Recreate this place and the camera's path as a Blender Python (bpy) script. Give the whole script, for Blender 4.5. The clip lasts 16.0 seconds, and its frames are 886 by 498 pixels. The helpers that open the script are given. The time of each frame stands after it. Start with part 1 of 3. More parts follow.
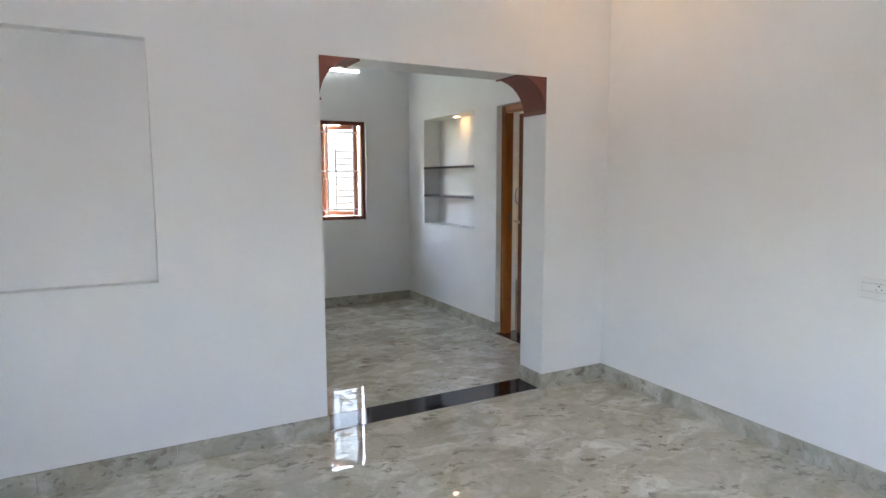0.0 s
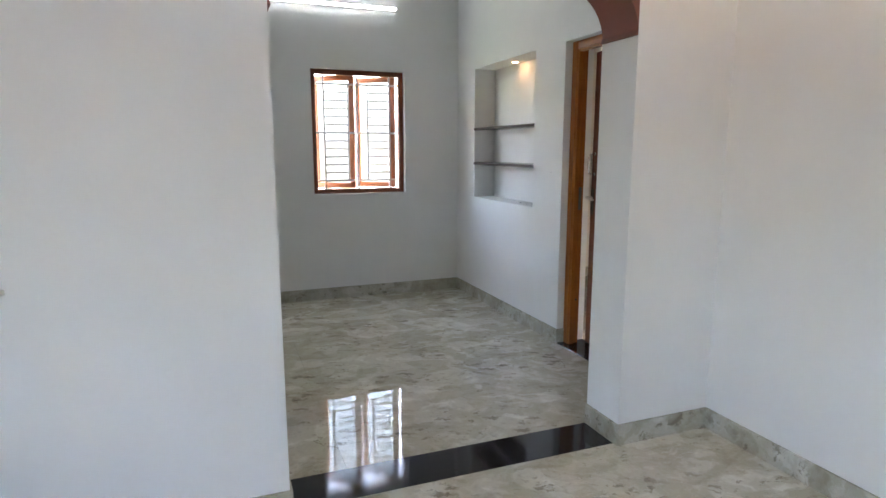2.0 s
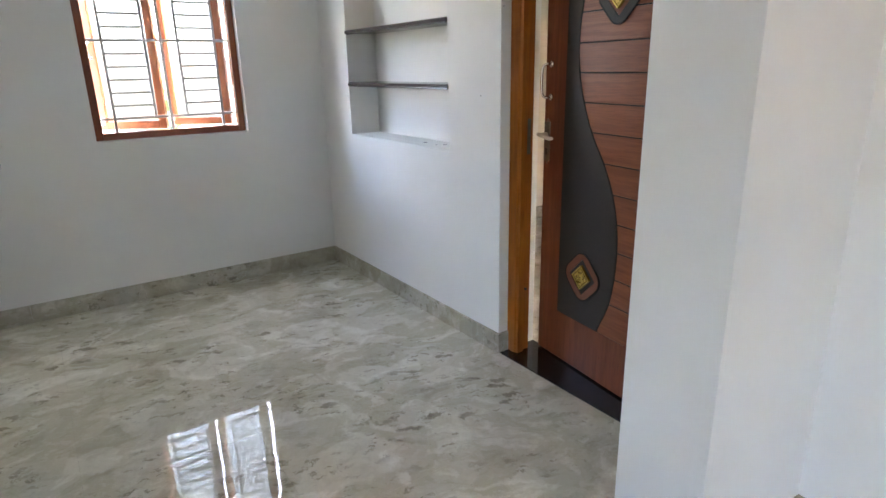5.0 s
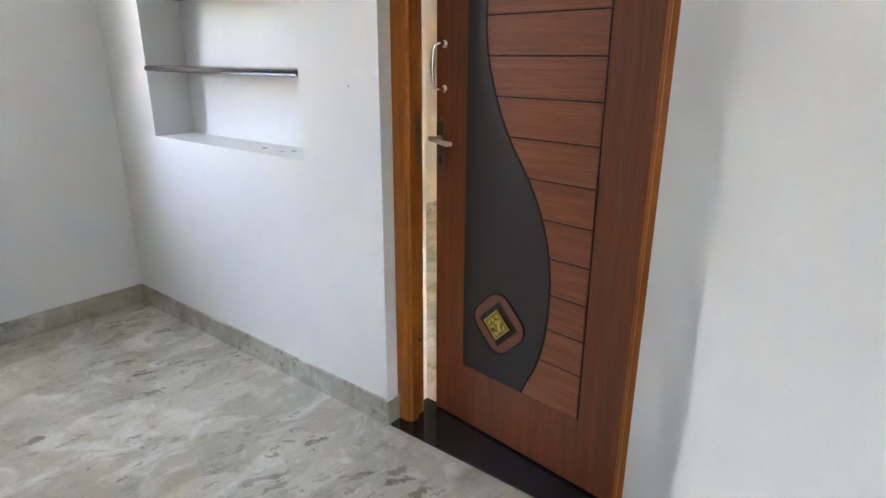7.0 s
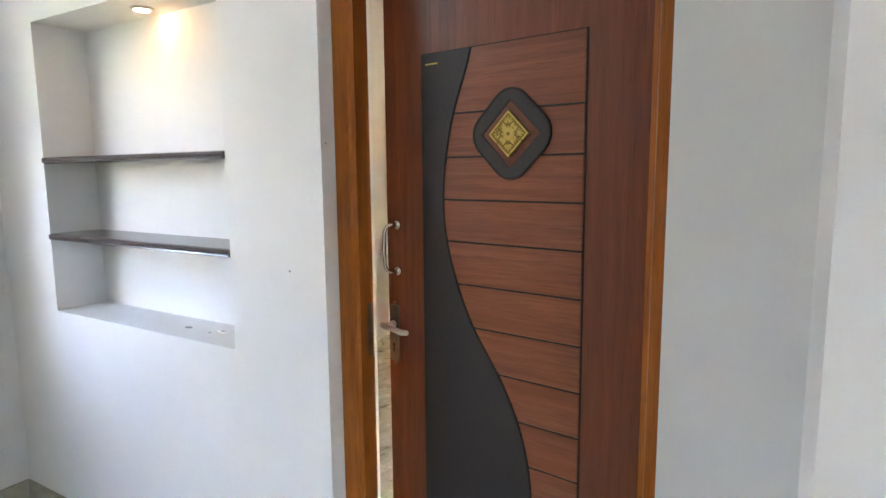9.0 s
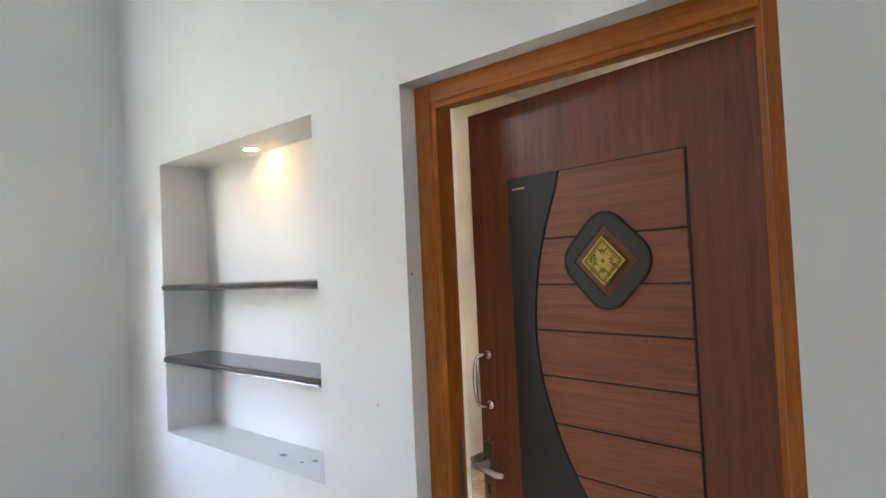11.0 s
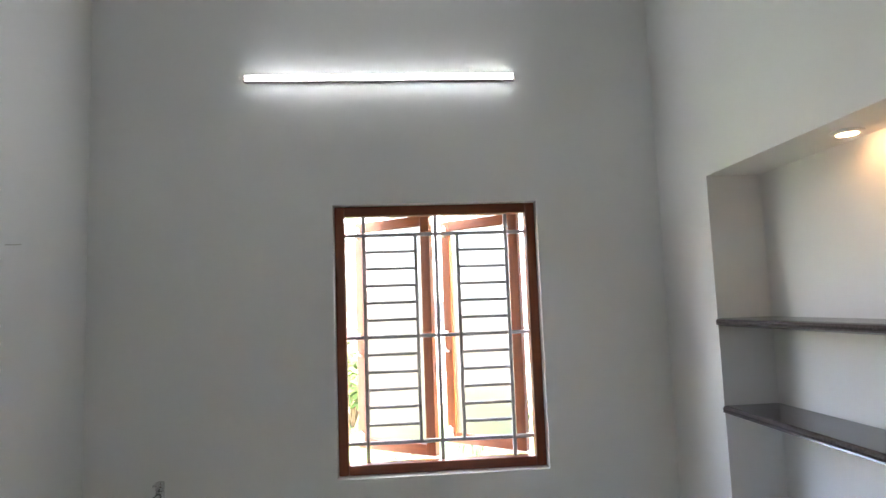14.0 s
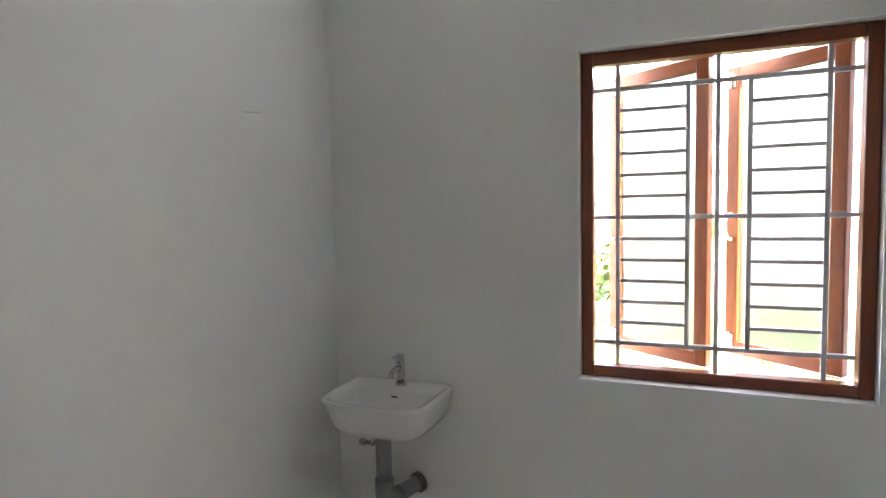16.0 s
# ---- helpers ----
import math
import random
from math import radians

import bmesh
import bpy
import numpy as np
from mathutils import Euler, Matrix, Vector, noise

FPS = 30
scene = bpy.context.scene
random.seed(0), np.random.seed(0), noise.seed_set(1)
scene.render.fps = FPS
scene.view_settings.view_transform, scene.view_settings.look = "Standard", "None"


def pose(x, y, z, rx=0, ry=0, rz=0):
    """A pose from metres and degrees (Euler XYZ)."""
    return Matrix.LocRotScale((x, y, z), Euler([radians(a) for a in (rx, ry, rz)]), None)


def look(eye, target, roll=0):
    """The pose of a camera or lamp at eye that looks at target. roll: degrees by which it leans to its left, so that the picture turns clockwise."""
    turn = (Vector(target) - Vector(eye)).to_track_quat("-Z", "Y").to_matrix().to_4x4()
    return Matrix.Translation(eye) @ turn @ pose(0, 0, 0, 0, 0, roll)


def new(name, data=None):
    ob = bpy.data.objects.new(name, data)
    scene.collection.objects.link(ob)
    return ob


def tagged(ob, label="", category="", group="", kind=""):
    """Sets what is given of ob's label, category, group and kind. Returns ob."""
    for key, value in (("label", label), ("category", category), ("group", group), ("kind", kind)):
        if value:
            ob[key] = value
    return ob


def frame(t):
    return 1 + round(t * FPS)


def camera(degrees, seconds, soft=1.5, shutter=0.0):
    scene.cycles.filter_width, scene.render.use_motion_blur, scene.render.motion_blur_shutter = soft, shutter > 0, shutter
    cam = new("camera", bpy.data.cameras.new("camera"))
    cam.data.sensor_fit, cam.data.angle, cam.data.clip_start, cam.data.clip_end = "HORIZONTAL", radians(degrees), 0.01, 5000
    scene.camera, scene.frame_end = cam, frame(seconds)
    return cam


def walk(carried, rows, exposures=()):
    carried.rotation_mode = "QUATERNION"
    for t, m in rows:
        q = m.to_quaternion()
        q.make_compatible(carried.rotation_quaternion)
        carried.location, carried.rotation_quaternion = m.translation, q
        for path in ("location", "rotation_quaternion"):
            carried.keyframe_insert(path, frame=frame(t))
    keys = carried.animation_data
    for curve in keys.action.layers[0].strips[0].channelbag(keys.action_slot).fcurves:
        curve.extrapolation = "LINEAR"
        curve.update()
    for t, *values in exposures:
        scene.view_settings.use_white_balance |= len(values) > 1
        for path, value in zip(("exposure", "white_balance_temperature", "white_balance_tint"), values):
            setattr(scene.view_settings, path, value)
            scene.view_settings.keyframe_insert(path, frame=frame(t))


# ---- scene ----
cam = camera(73.8, 16.0)
PATH = [
    (0, (-0.039, 0.137, 1.452), (0.898, 1.889, 1.219), -0.1),
    (0.5, (0.145, 0.414, 1.429), (0.999, 2.205, 1.171), 0.2),
    (1, (0.34, 0.645, 1.419), (1.116, 2.466, 1.132), 0.3),
    (1.5, (0.561, 0.877, 1.427), (1.295, 2.711, 1.117), 0.1),
    (2, (0.71, 1.161, 1.402), (1.42, 3.0, 1.069), -0.0),
    (2.5, (0.827, 1.45, 1.4), (1.551, 3.28, 1.04), 0.0),
    (3, (0.964, 1.703, 1.431), (1.737, 3.502, 1.024), 0.0),
    (5.5, (1.321, 2.921, 1.335), (2.499, 4.402, 0.689), -1.4),
    (6, (1.407, 3.12, 1.309), (2.696, 4.489, 0.627), -1.3),
    (6.5, (1.546, 3.257, 1.309), (2.928, 4.541, 0.645), -0.5),
    (7, (1.593, 3.389, 1.328), (3.088, 4.565, 0.711), 0.3),
    (7.5, (1.646, 3.509, 1.372), (3.229, 4.604, 0.831), 0.8),
    (8, (1.67, 3.574, 1.401), (3.326, 4.606, 0.962), 1.1),
    (8.5, (1.707, 3.601, 1.468), (3.403, 4.605, 1.127), 0.6),
    (11, (1.855, 3.625, 1.62), (3.359, 4.941, 1.681), -2.6),
    (11.5, (1.833, 3.711, 1.647), (3.228, 5.138, 1.775), -3.5),
    (12, (1.77, 3.807, 1.666), (3.011, 5.364, 1.852), -4.1),
    (12.5, (1.772, 3.903, 1.682), (2.784, 5.615, 1.899), -4.1),
    (13, (1.858, 3.979, 1.69), (2.589, 5.826, 1.927), -3.6),
    (13.5, (1.89, 4.038, 1.694), (2.314, 5.979, 1.919), -2.9),
    (14, (1.847, 4.163, 1.678), (1.99, 6.149, 1.87), -2.1),
    (14.5, (1.808, 4.327, 1.668), (1.678, 6.318, 1.807), -1.4),
    (15, (1.811, 4.449, 1.663), (1.436, 6.413, 1.705), -1.2),
    (15.5, (1.854, 4.547, 1.633), (1.27, 6.459, 1.594), -1.1),
    (16, (1.914, 4.591, 1.603), (1.147, 6.433, 1.461), -1.2),
]
EXPOSURES = [
    (0.0, 6.13, 7050, 15), (3.0, 6.20, 7050, 15), (5.5, 6.60, 7150, 16), (7.0, 6.92, 7150, 16), (8.5, 7.03, 7050, 16),
    (11.0, 6.85, 6950, 15), (12.0, 6.55, 6950, 16), (12.5, 6.22, 6950, 15), (13.5, 6.03, 7050, 16), (14.5, 5.97, 7200, 17), (16.0, 6.00, 7250, 17),
]
walk(cam, [(t, look(eye, target, roll)) for t, eye, target, roll in PATH], EXPOSURES)

# ---- light ----
world = bpy.data.worlds.new("overcast_sky")
scene.world = world
world.use_nodes = True
wn, wl = world.node_tree.nodes, world.node_tree.links
sky = wn.new("ShaderNodeTexSky")
sky.sky_type, sky.sun_disc = "NISHITA", False
sky.sun_elevation, sky.sun_rotation = radians(50), radians(90)
sky.air_density, sky.dust_density, sky.ozone_density = 1.0, 5.0, 1.0
wl.new(sky.outputs["Color"], wn["Background"].inputs["Color"])
wn["Background"].inputs["Strength"].default_value = 0.15
sun_data = bpy.data.lights.new("sun", "SUN")
sun_data.energy, sun_data.angle, sun_data.color = 0.5, radians(14), (1.0, 0.95, 0.88)
sun = new("sun", sun_data)
sun.matrix_world = look((20, 3, 24), (0, 3, 0))
TUBE_POWER, HALL_TUBE_POWER, SPOT_POWER = 1.15, 0.70, 0.005


# ---- materials ----
class Mat:
    """A node material with short ways to noise, ramps and bump."""

    def __init__(self, name, rough=0.5, metal=0.0, spec=0.5):
        self.m = bpy.data.materials.new(name)
        self.m.use_nodes = True
        self.n, self.l = self.m.node_tree.nodes, self.m.node_tree.links
        self.b = self.n["Principled BSDF"]
        self.b.inputs["Roughness"].default_value = rough
        self.b.inputs["Metallic"].default_value = metal
        self.b.inputs["Specular IOR Level"].default_value = spec
        self.vec = None

    def coords(self, scale=(1, 1, 1), spread=0.0, rot=(0, 0, 0)):
        tc, mp = self.n.new("ShaderNodeTexCoord"), self.n.new("ShaderNodeMapping")
        mp.inputs["Scale"].default_value = scale
        mp.inputs["Rotation"].default_value = rot
        self.l.new(tc.outputs["Object"], mp.inputs["Vector"])
        if spread:
            oi, mu = self.n.new("ShaderNodeObjectInfo"), self.n.new("ShaderNodeMath")
            mu.operation = "MULTIPLY"
            mu.inputs[1].default_value = spread
            self.l.new(oi.outputs["Random"], mu.inputs[0])
            cx = self.n.new("ShaderNodeCombineXYZ")
            for k in range(3):
                self.l.new(mu.outputs[0], cx.inputs[k])
            self.l.new(cx.outputs[0], mp.inputs["Location"])
        self.vec = mp.outputs["Vector"]
        return self.vec

    def noise(self, scale, detail=4, rough=0.55, distort=0.0, vec=None):
        t = self.n.new("ShaderNodeTexNoise")
        t.inputs["Scale"].default_value, t.inputs["Detail"].default_value = scale, detail
        t.inputs["Roughness"].default_value, t.inputs["Distortion"].default_value = rough, distort
        self.l.new(vec or self.vec, t.inputs["Vector"])
        return t

    def ramp(self, fac, stops):
        r = self.n.new("ShaderNodeValToRGB")
        el = r.color_ramp.elements
        while len(el) < len(stops):
            el.new(0.5)
        for e, (p, c) in zip(el, stops):
            e.position, e.color = p, (*c, 1)
        self.l.new(fac, r.inputs["Fac"])
        return r.outputs["Color"]

    def mix(self, fac, a, b, how="MIX"):
        x = self.n.new("ShaderNodeMix")
        x.data_type, x.blend_type = "RGBA", how
        for sock, v in ((x.inputs[0], fac), (x.inputs[6], a), (x.inputs[7], b)):
            if isinstance(v, (int, float)):
                sock.default_value = v
            elif isinstance(v, tuple):
                sock.default_value = (*v, 1)
            else:
                self.l.new(v, sock)
        return x.outputs[2]

    def colour(self, c):
        if isinstance(c, tuple):
            self.b.inputs["Base Color"].default_value = (*c, 1)
        else:
            self.l.new(c, self.b.inputs["Base Color"])
        return self

    def bump(self, height, strength=0.2, dist=0.002):
        b = self.n.new("ShaderNodeBump")
        b.inputs["Strength"].default_value, b.inputs["Distance"].default_value = strength, dist
        self.l.new(height, b.inputs["Height"])
        self.l.new(b.outputs["Normal"], self.b.inputs["Normal"])
        return self

    def gloss(self, fac, lo, hi):
        r = self.n.new("ShaderNodeMapRange")
        r.inputs["To Min"].default_value, r.inputs["To Max"].default_value = lo, hi
        self.l.new(fac, r.inputs["Value"])
        self.l.new(r.outputs[0], self.b.inputs["Roughness"])
        return self


def paint(name, base, stain, rough=0.55):
    m = Mat(name, rough, 0, 0.4)
    m.coords()
    big = m.noise(1.3, 5, 0.6)
    small = m.noise(60, 4, 0.6)
    wave = m.noise(7, 3, 0.5)
    c = m.ramp(big.outputs["Fac"], [(0.3, stain), (0.62, base)])
    speck = m.noise(9, 8, 0.75)
    c = m.mix(m.ramp(speck.outputs["Fac"], [(0.25, (0.25,) * 3), (0.33, (0, 0, 0))]), c, tuple(v * 0.8 for v in stain))
    m.colour(c)
    h = m.mix(0.35, wave.outputs["Fac"], small.outputs["Fac"])
    return m.bump(h, 0.25, 0.004).m


def marble(name, tone, rough):
    """Polished beige and grey breccia tile: soft pale clouds in an olive beige ground, scattered with small dark flecks."""
    m = Mat(name, rough, 0, 0.5)
    m.coords()
    where_ = m.n.new("ShaderNodeObjectInfo")
    m.vec = m.mix(1.0, m.vec, where_.outputs["Location"], "ADD")
    warp = m.noise(6.0, 5, 0.65)
    v1 = m.mix(0.12, m.vec, warp.outputs["Color"], "ADD")
    st = m.n.new("ShaderNodeMapping")
    st.inputs["Scale"].default_value = (0.8, 1.1, 1)
    st.inputs["Rotation"].default_value = (0, 0, 0.5)
    m.l.new(v1, st.inputs["Vector"])
    sv = st.outputs["Vector"]
    d, g, w, br = [tuple(c * tone for c in k) for k in ((0.40, 0.365, 0.275), (0.555, 0.525, 0.43), (0.77, 0.755, 0.675), (0.17, 0.14, 0.10))]
    cells = m.n.new("ShaderNodeTexVoronoi")
    cells.feature = "SMOOTH_F1"
    cells.inputs["Scale"].default_value = 6.5
    cells.inputs["Smoothness"].default_value = 0.25
    m.l.new(sv, cells.inputs["Vector"])
    sep = m.n.new("ShaderNodeSeparateColor")
    m.l.new(cells.outputs["Color"], sep.inputs["Color"])
    patch = m.noise(3.6, 7, 0.62, 1.6, sv)
    fine = m.noise(24, 7, 0.7, 0.8, v1)
    ground = m.ramp(patch.outputs["Fac"], [(0.34, d), (0.46, g), (0.53, g), (0.62, w)])
    blot = m.ramp(sep.outputs[0], [(0.2, d), (0.45, g), (0.65, g), (0.85, w)])
    c = m.mix(0.36, ground, blot)
    c = m.mix(m.ramp(fine.outputs["Fac"], [(0.36, (0.20,) * 3), (0.54, (0, 0, 0))]), c, d)
    c = m.mix(m.ramp(fine.outputs["Fac"], [(0.54, (0, 0, 0)), (0.72, (0.22,) * 3)]), c, w)
    some = m.noise(2.8, 3, 0.6, 0.4, m.vec)
    where = m.ramp(some.outputs["Fac"], [(0.43, (0, 0, 0)), (0.56, (1, 1, 1))])
    ragged = m.mix(0.10, sv, fine.outputs["Color"], "ADD")
    fm = m.n.new("ShaderNodeMapping")
    fm.inputs["Scale"].default_value, fm.inputs["Rotation"].default_value = (0.65, 1.5, 1), (0, 0, 0.35)
    m.l.new(ragged, fm.inputs["Vector"])
    for scale, size, amount in ((11.0, 0.36, 0.66), (26.0, 0.42, 0.60)):
        fl = m.n.new("ShaderNodeTexVoronoi")
        fl.inputs["Scale"].default_value = scale
        m.l.new(fm.outputs["Vector"], fl.inputs["Vector"])
        s2_ = m.n.new("ShaderNodeSeparateColor")
        m.l.new(fl.outputs["Color"], s2_.inputs["Color"])
        spot_ = m.ramp(fl.outputs["Distance"], [(size * 0.6, (amount,) * 3), (size, (0, 0, 0))])
        pick = m.ramp(s2_.outputs[1], [(0.55, (0, 0, 0)), (0.66, (1, 1, 1))])
        k = m.mix(1.0, m.mix(1.0, spot_, pick, "MULTIPLY"), where, "MULTIPLY")
        c = m.mix(k, c, br)
    m.colour(c)
    m.gloss(fine.outputs["Fac"], rough * 0.7, rough * 1.3)
    swell = m.noise(5.5, 2, 0.5, 0, m.vec)
    return m.bump(swell.outputs["Fac"], 0.16, 0.003).m


def granite(name):
    m = Mat(name, 0.06, 0, 0.5)
    m.coords()
    s = m.noise(260, 3, 0.6)
    b = m.noise(14, 4)
    c = m.ramp(s.outputs["Fac"], [(0.42, (0.008, 0.008, 0.011)), (0.72, (0.03, 0.029, 0.033))])
    return m.colour(c).gloss(b.outputs["Fac"], 0.04, 0.12).m


def wood(name, dark, light, scale, rough=0.34, spread=5.0):
    m = Mat(name, rough, 0, 0.5)
    m.coords(scale, spread)
    long_grain = m.noise(3.0, 8, 0.65, 0.6)
    pores = m.noise(14, 6, 0.7)
    tone = m.noise(0.7, 3)
    c = m.ramp(long_grain.outputs["Fac"], [(0.3, dark), (0.68, light)])
    c = m.mix(m.ramp(pores.outputs["Fac"], [(0.34, (0.55,) * 3), (0.48, (0, 0, 0))]), c, tuple(v * 0.55 for v in dark))
    c = m.mix(m.ramp(tone.outputs["Fac"], [(0.4, (0, 0, 0)), (0.75, (0.5,) * 3)]), c, dark)
    m.colour(c).gloss(pores.outputs["Fac"], rough * 0.8, rough * 1.35)
    return m.bump(pores.outputs["Fac"], 0.1, 0.001).m


def plain(name, c, rough=0.4, metal=0.0, vary=0.12, scale=30):
    m = Mat(name, rough, metal)
    m.coords((1, 1, 1), 3.0)
    t = m.noise(scale, 5, 0.6)
    m.colour(m.ramp(t.outputs["Fac"], [(0.3, tuple(v * (1 - vary) for v in c)), (0.7, tuple(min(1, v * (1 + vary)) for v in c))]))
    m.gloss(t.outputs["Fac"], rough * 0.8, rough * 1.25)
    return m.bump(t.outputs["Fac"], 0.05, 0.001).m


def glow(name, c, strength):
    m = bpy.data.materials.new(name)
    m.use_nodes = True
    n, l = m.node_tree.nodes, m.node_tree.links
    e = n.new("ShaderNodeEmission")
    e.inputs["Color"].default_value, e.inputs["Strength"].default_value = (*c, 1), strength
    l.new(e.outputs[0], n["Material Output"].inputs["Surface"])
    return m


def glass(name, rough, tint):
    m = Mat(name, rough)
    m.coords()
    t = m.noise(45, 4, 0.6)
    m.b.inputs["Transmission Weight"].default_value = 1.0
    m.b.inputs["IOR"].default_value = 1.45
    m.colour(tint)
    return m.bump(t.outputs["Fac"], 0.3, 0.002).m


WALL = paint("white_emulsion", (0.83, 0.83, 0.815), (0.785, 0.785, 0.77))
CREAM = paint("cream_emulsion", (0.80, 0.765, 0.68), (0.75, 0.71, 0.63))
CEIL = paint("ceiling_white", (0.82, 0.82, 0.81), (0.78, 0.78, 0.77))
OUTER = paint("outer_render", (0.5, 0.49, 0.47), (0.42, 0.41, 0.39), 0.8)
BRICKRED = paint("red_brown_paint", (0.235, 0.085, 0.065), (0.19, 0.068, 0.052), 0.5)
TILE = marble("breccia_floor_tile", 1.0, 0.016)
SKIRT = marble("breccia_skirting", 0.80, 0.16)
GROUT = plain("tile_grout", (0.43, 0.41, 0.35), 0.6)
GRANITE = granite("black_granite")
FRAME_V = wood("teak_frame_upright", (0.29, 0.076, 0.007), (0.45, 0.135, 0.014), (16, 16, 0.9), 0.3)
FRAME_H = wood("teak_frame_level", (0.29, 0.076, 0.007), (0.45, 0.135, 0.014), (16, 0.9, 16), 0.3)
LEAF_V = wood("red_brown_laminate_upright", (0.135, 0.035, 0.014), (0.245, 0.072, 0.032), (14, 14, 0.8), 0.28, 0)
LEAF_H = wood("red_brown_laminate_level", (0.17, 0.048, 0.020), (0.30, 0.100, 0.046), (14, 0.8, 20), 0.3)
WIN_V = wood("window_wood_upright", (0.15, 0.033, 0.010), (0.26, 0.066, 0.019), (16, 16, 0.9), 0.35)
WIN_H = wood("window_wood_level", (0.15, 0.033, 0.010), (0.26, 0.066, 0.019), (0.9, 16, 16), 0.35)
SASH_V = wood("sash_wood_upright", (0.155, 0.036, 0.007), (0.26, 0.068, 0.014), (16, 16, 0.9), 0.35)
SASH_H = wood("sash_wood_level", (0.155, 0.036, 0.007), (0.26, 0.068, 0.014), (0.9, 16, 16), 0.35)
DARK = plain("dark_textured_laminate", (0.024, 0.019, 0.018), 0.46, 0, 0.25, 90)
GROOVE = plain("groove_black", (0.008, 0.005, 0.004), 0.6)
RINGBROWN = plain("copper_brown_ring", (0.17, 0.055, 0.028), 0.3, 0, 0.15)
GOLD = plain("brass_plate", (0.60, 0.44, 0.13), 0.28, 1.0, 0.2, 60)
DARKGOLD = plain("dark_brass", (0.26, 0.175, 0.045), 0.45, 1.0, 0.2)
CHROME = plain("chrome", (0.6, 0.6, 0.6), 0.12, 1.0, 0.05)
STEEL = plain("brushed_steel", (0.6, 0.59, 0.56), 0.28, 1.0, 0.1)
OLDSTEEL = plain("darkened_steel", (0.18, 0.165, 0.15), 0.35, 1.0, 0.15)
SHELF = plain("brown_granite_shelf", (0.095, 0.078, 0.078), 0.16, 0, 0.4, 160)
BAR = plain("grey_painted_iron", (0.60, 0.58, 0.61), 0.4, 0, 0.1)
CERAMIC = plain("white_ceramic", (0.80, 0.80, 0.79), 0.08, 0, 0.02)
PVC = plain("grey_pvc", (0.30, 0.30, 0.31), 0.4, 0, 0.1)
PLASTIC = plain("white_plastic", (0.78, 0.78, 0.77), 0.3, 0, 0.03)
BLACK = plain("black_plastic", (0.02, 0.02, 0.02), 0.5)
FROST = glass("frosted_glass", 0.3, (0.19, 0.205, 0.197))
GRASS = plain("grass_green", (0.035, 0.068, 0.009), 0.8, 0, 0.5, 6)
EARTH = plain("sandy_earth", (0.17, 0.155, 0.13), 0.9, 0, 0.2, 2)
ROAD = plain("sandy_road", (0.33, 0.27, 0.2), 0.9, 0, 0.2, 3)
TRUNK = plain("bark", (0.12, 0.08, 0.05), 0.9, 0, 0.3)
ROOFTILE = plain("terracotta_roof", (0.26, 0.1, 0.06), 0.8, 0, 0.25, 8)
WINDARK = plain("dark_far_window", (0.05, 0.06, 0.07), 0.15)
TUBE = glow("tube_light", (0.80, 0.91, 1.0), TUBE_POWER)
HALLTUBE = glow("hall_tube_light", (0.86, 0.93, 1.0), HALL_TUBE_POWER)
WARM = glow("warm_spot", (1.0, 0.62, 0.30), SPOT_POWER * 90)


# ---- mesh helpers ----
def finish(bm, name, mat, smooth=False, parent=None):
    me = bpy.data.meshes.new(name)
    bmesh.ops.recalc_face_normals(bm, faces=bm.faces)
    if smooth:
        for f in bm.faces:
            f.smooth = True
    bm.to_mesh(me)
    bm.free()
    for k in mat if isinstance(mat, (list, tuple)) else [mat]:
        me.materials.append(k)
    ob = new(name, me)
    if parent:
        ob.parent = parent
    return ob


def add_box(bm, lo, hi, bevel=0.0, seg=1, mi=0):
    r = bmesh.ops.create_cube(bm, size=1)
    c = [(a + b) / 2 for a, b in zip(lo, hi)]
    s = [b - a for a, b in zip(lo, hi)]
    for v in r["verts"]:
        v.co = Vector([v.co[k] * s[k] + c[k] for k in range(3)])
    faces = {f for v in r["verts"] for f in v.link_faces}
    for f in faces:
        f.material_index = mi
    if bevel:
        edges = list({e for v in r["verts"] for e in v.link_edges})
        bmesh.ops.bevel(bm, geom=edges, offset=bevel, segments=seg, affect="EDGES", profile=0.6)


def box(name, lo, hi, mat, bevel=0.0, parent=None, seg=1):
    bm = bmesh.new()
    add_box(bm, lo, hi, bevel, seg)
    return finish(bm, name, mat, False, parent)


def prism(bm, outline, d0, d1, axis="x", bevel=0.0):
    """A flat outline (u, z) drawn out from d0 to d1 along axis."""
    put = (lambda u, z, d: (d, u, z)) if axis == "x" else (lambda u, z, d: (u, d, z)) if axis == "y" else (lambda u, z, d: (u, z, d))
    a = [bm.verts.new(put(u, z, d0)) for u, z in outline]
    b = [bm.verts.new(put(u, z, d1)) for u, z in outline]
    fs = [bm.faces.new(a), bm.faces.new(b[::-1])]
    for i in range(len(a)):
        j = (i + 1) % len(a)
        fs.append(bm.faces.new((a[i], a[j], b[j], b[i])))
    if bevel:
        bmesh.ops.bevel(bm, geom=list(fs[0].edges), offset=bevel, segments=1, affect="EDGES")


def ring(bm, outer, inner, d0, d1, axis="x"):
    """A flat ring between two outlines of the same count, drawn from d0 to d1."""
    put = (lambda u, z, d: (d, u, z)) if axis == "x" else (lambda u, z, d: (u, d, z))
    n = len(outer)
    g = [[bm.verts.new(put(u, z, d)) for u, z in o] for o, d in ((outer, d0), (inner, d0), (inner, d1), (outer, d1))]
    for i in range(n):
        j = (i + 1) % n
        for k in range(4):
            p, q = g[k], g[(k + 1) % 4]
            bm.faces.new((p[i], p[j], q[j], q[i]))


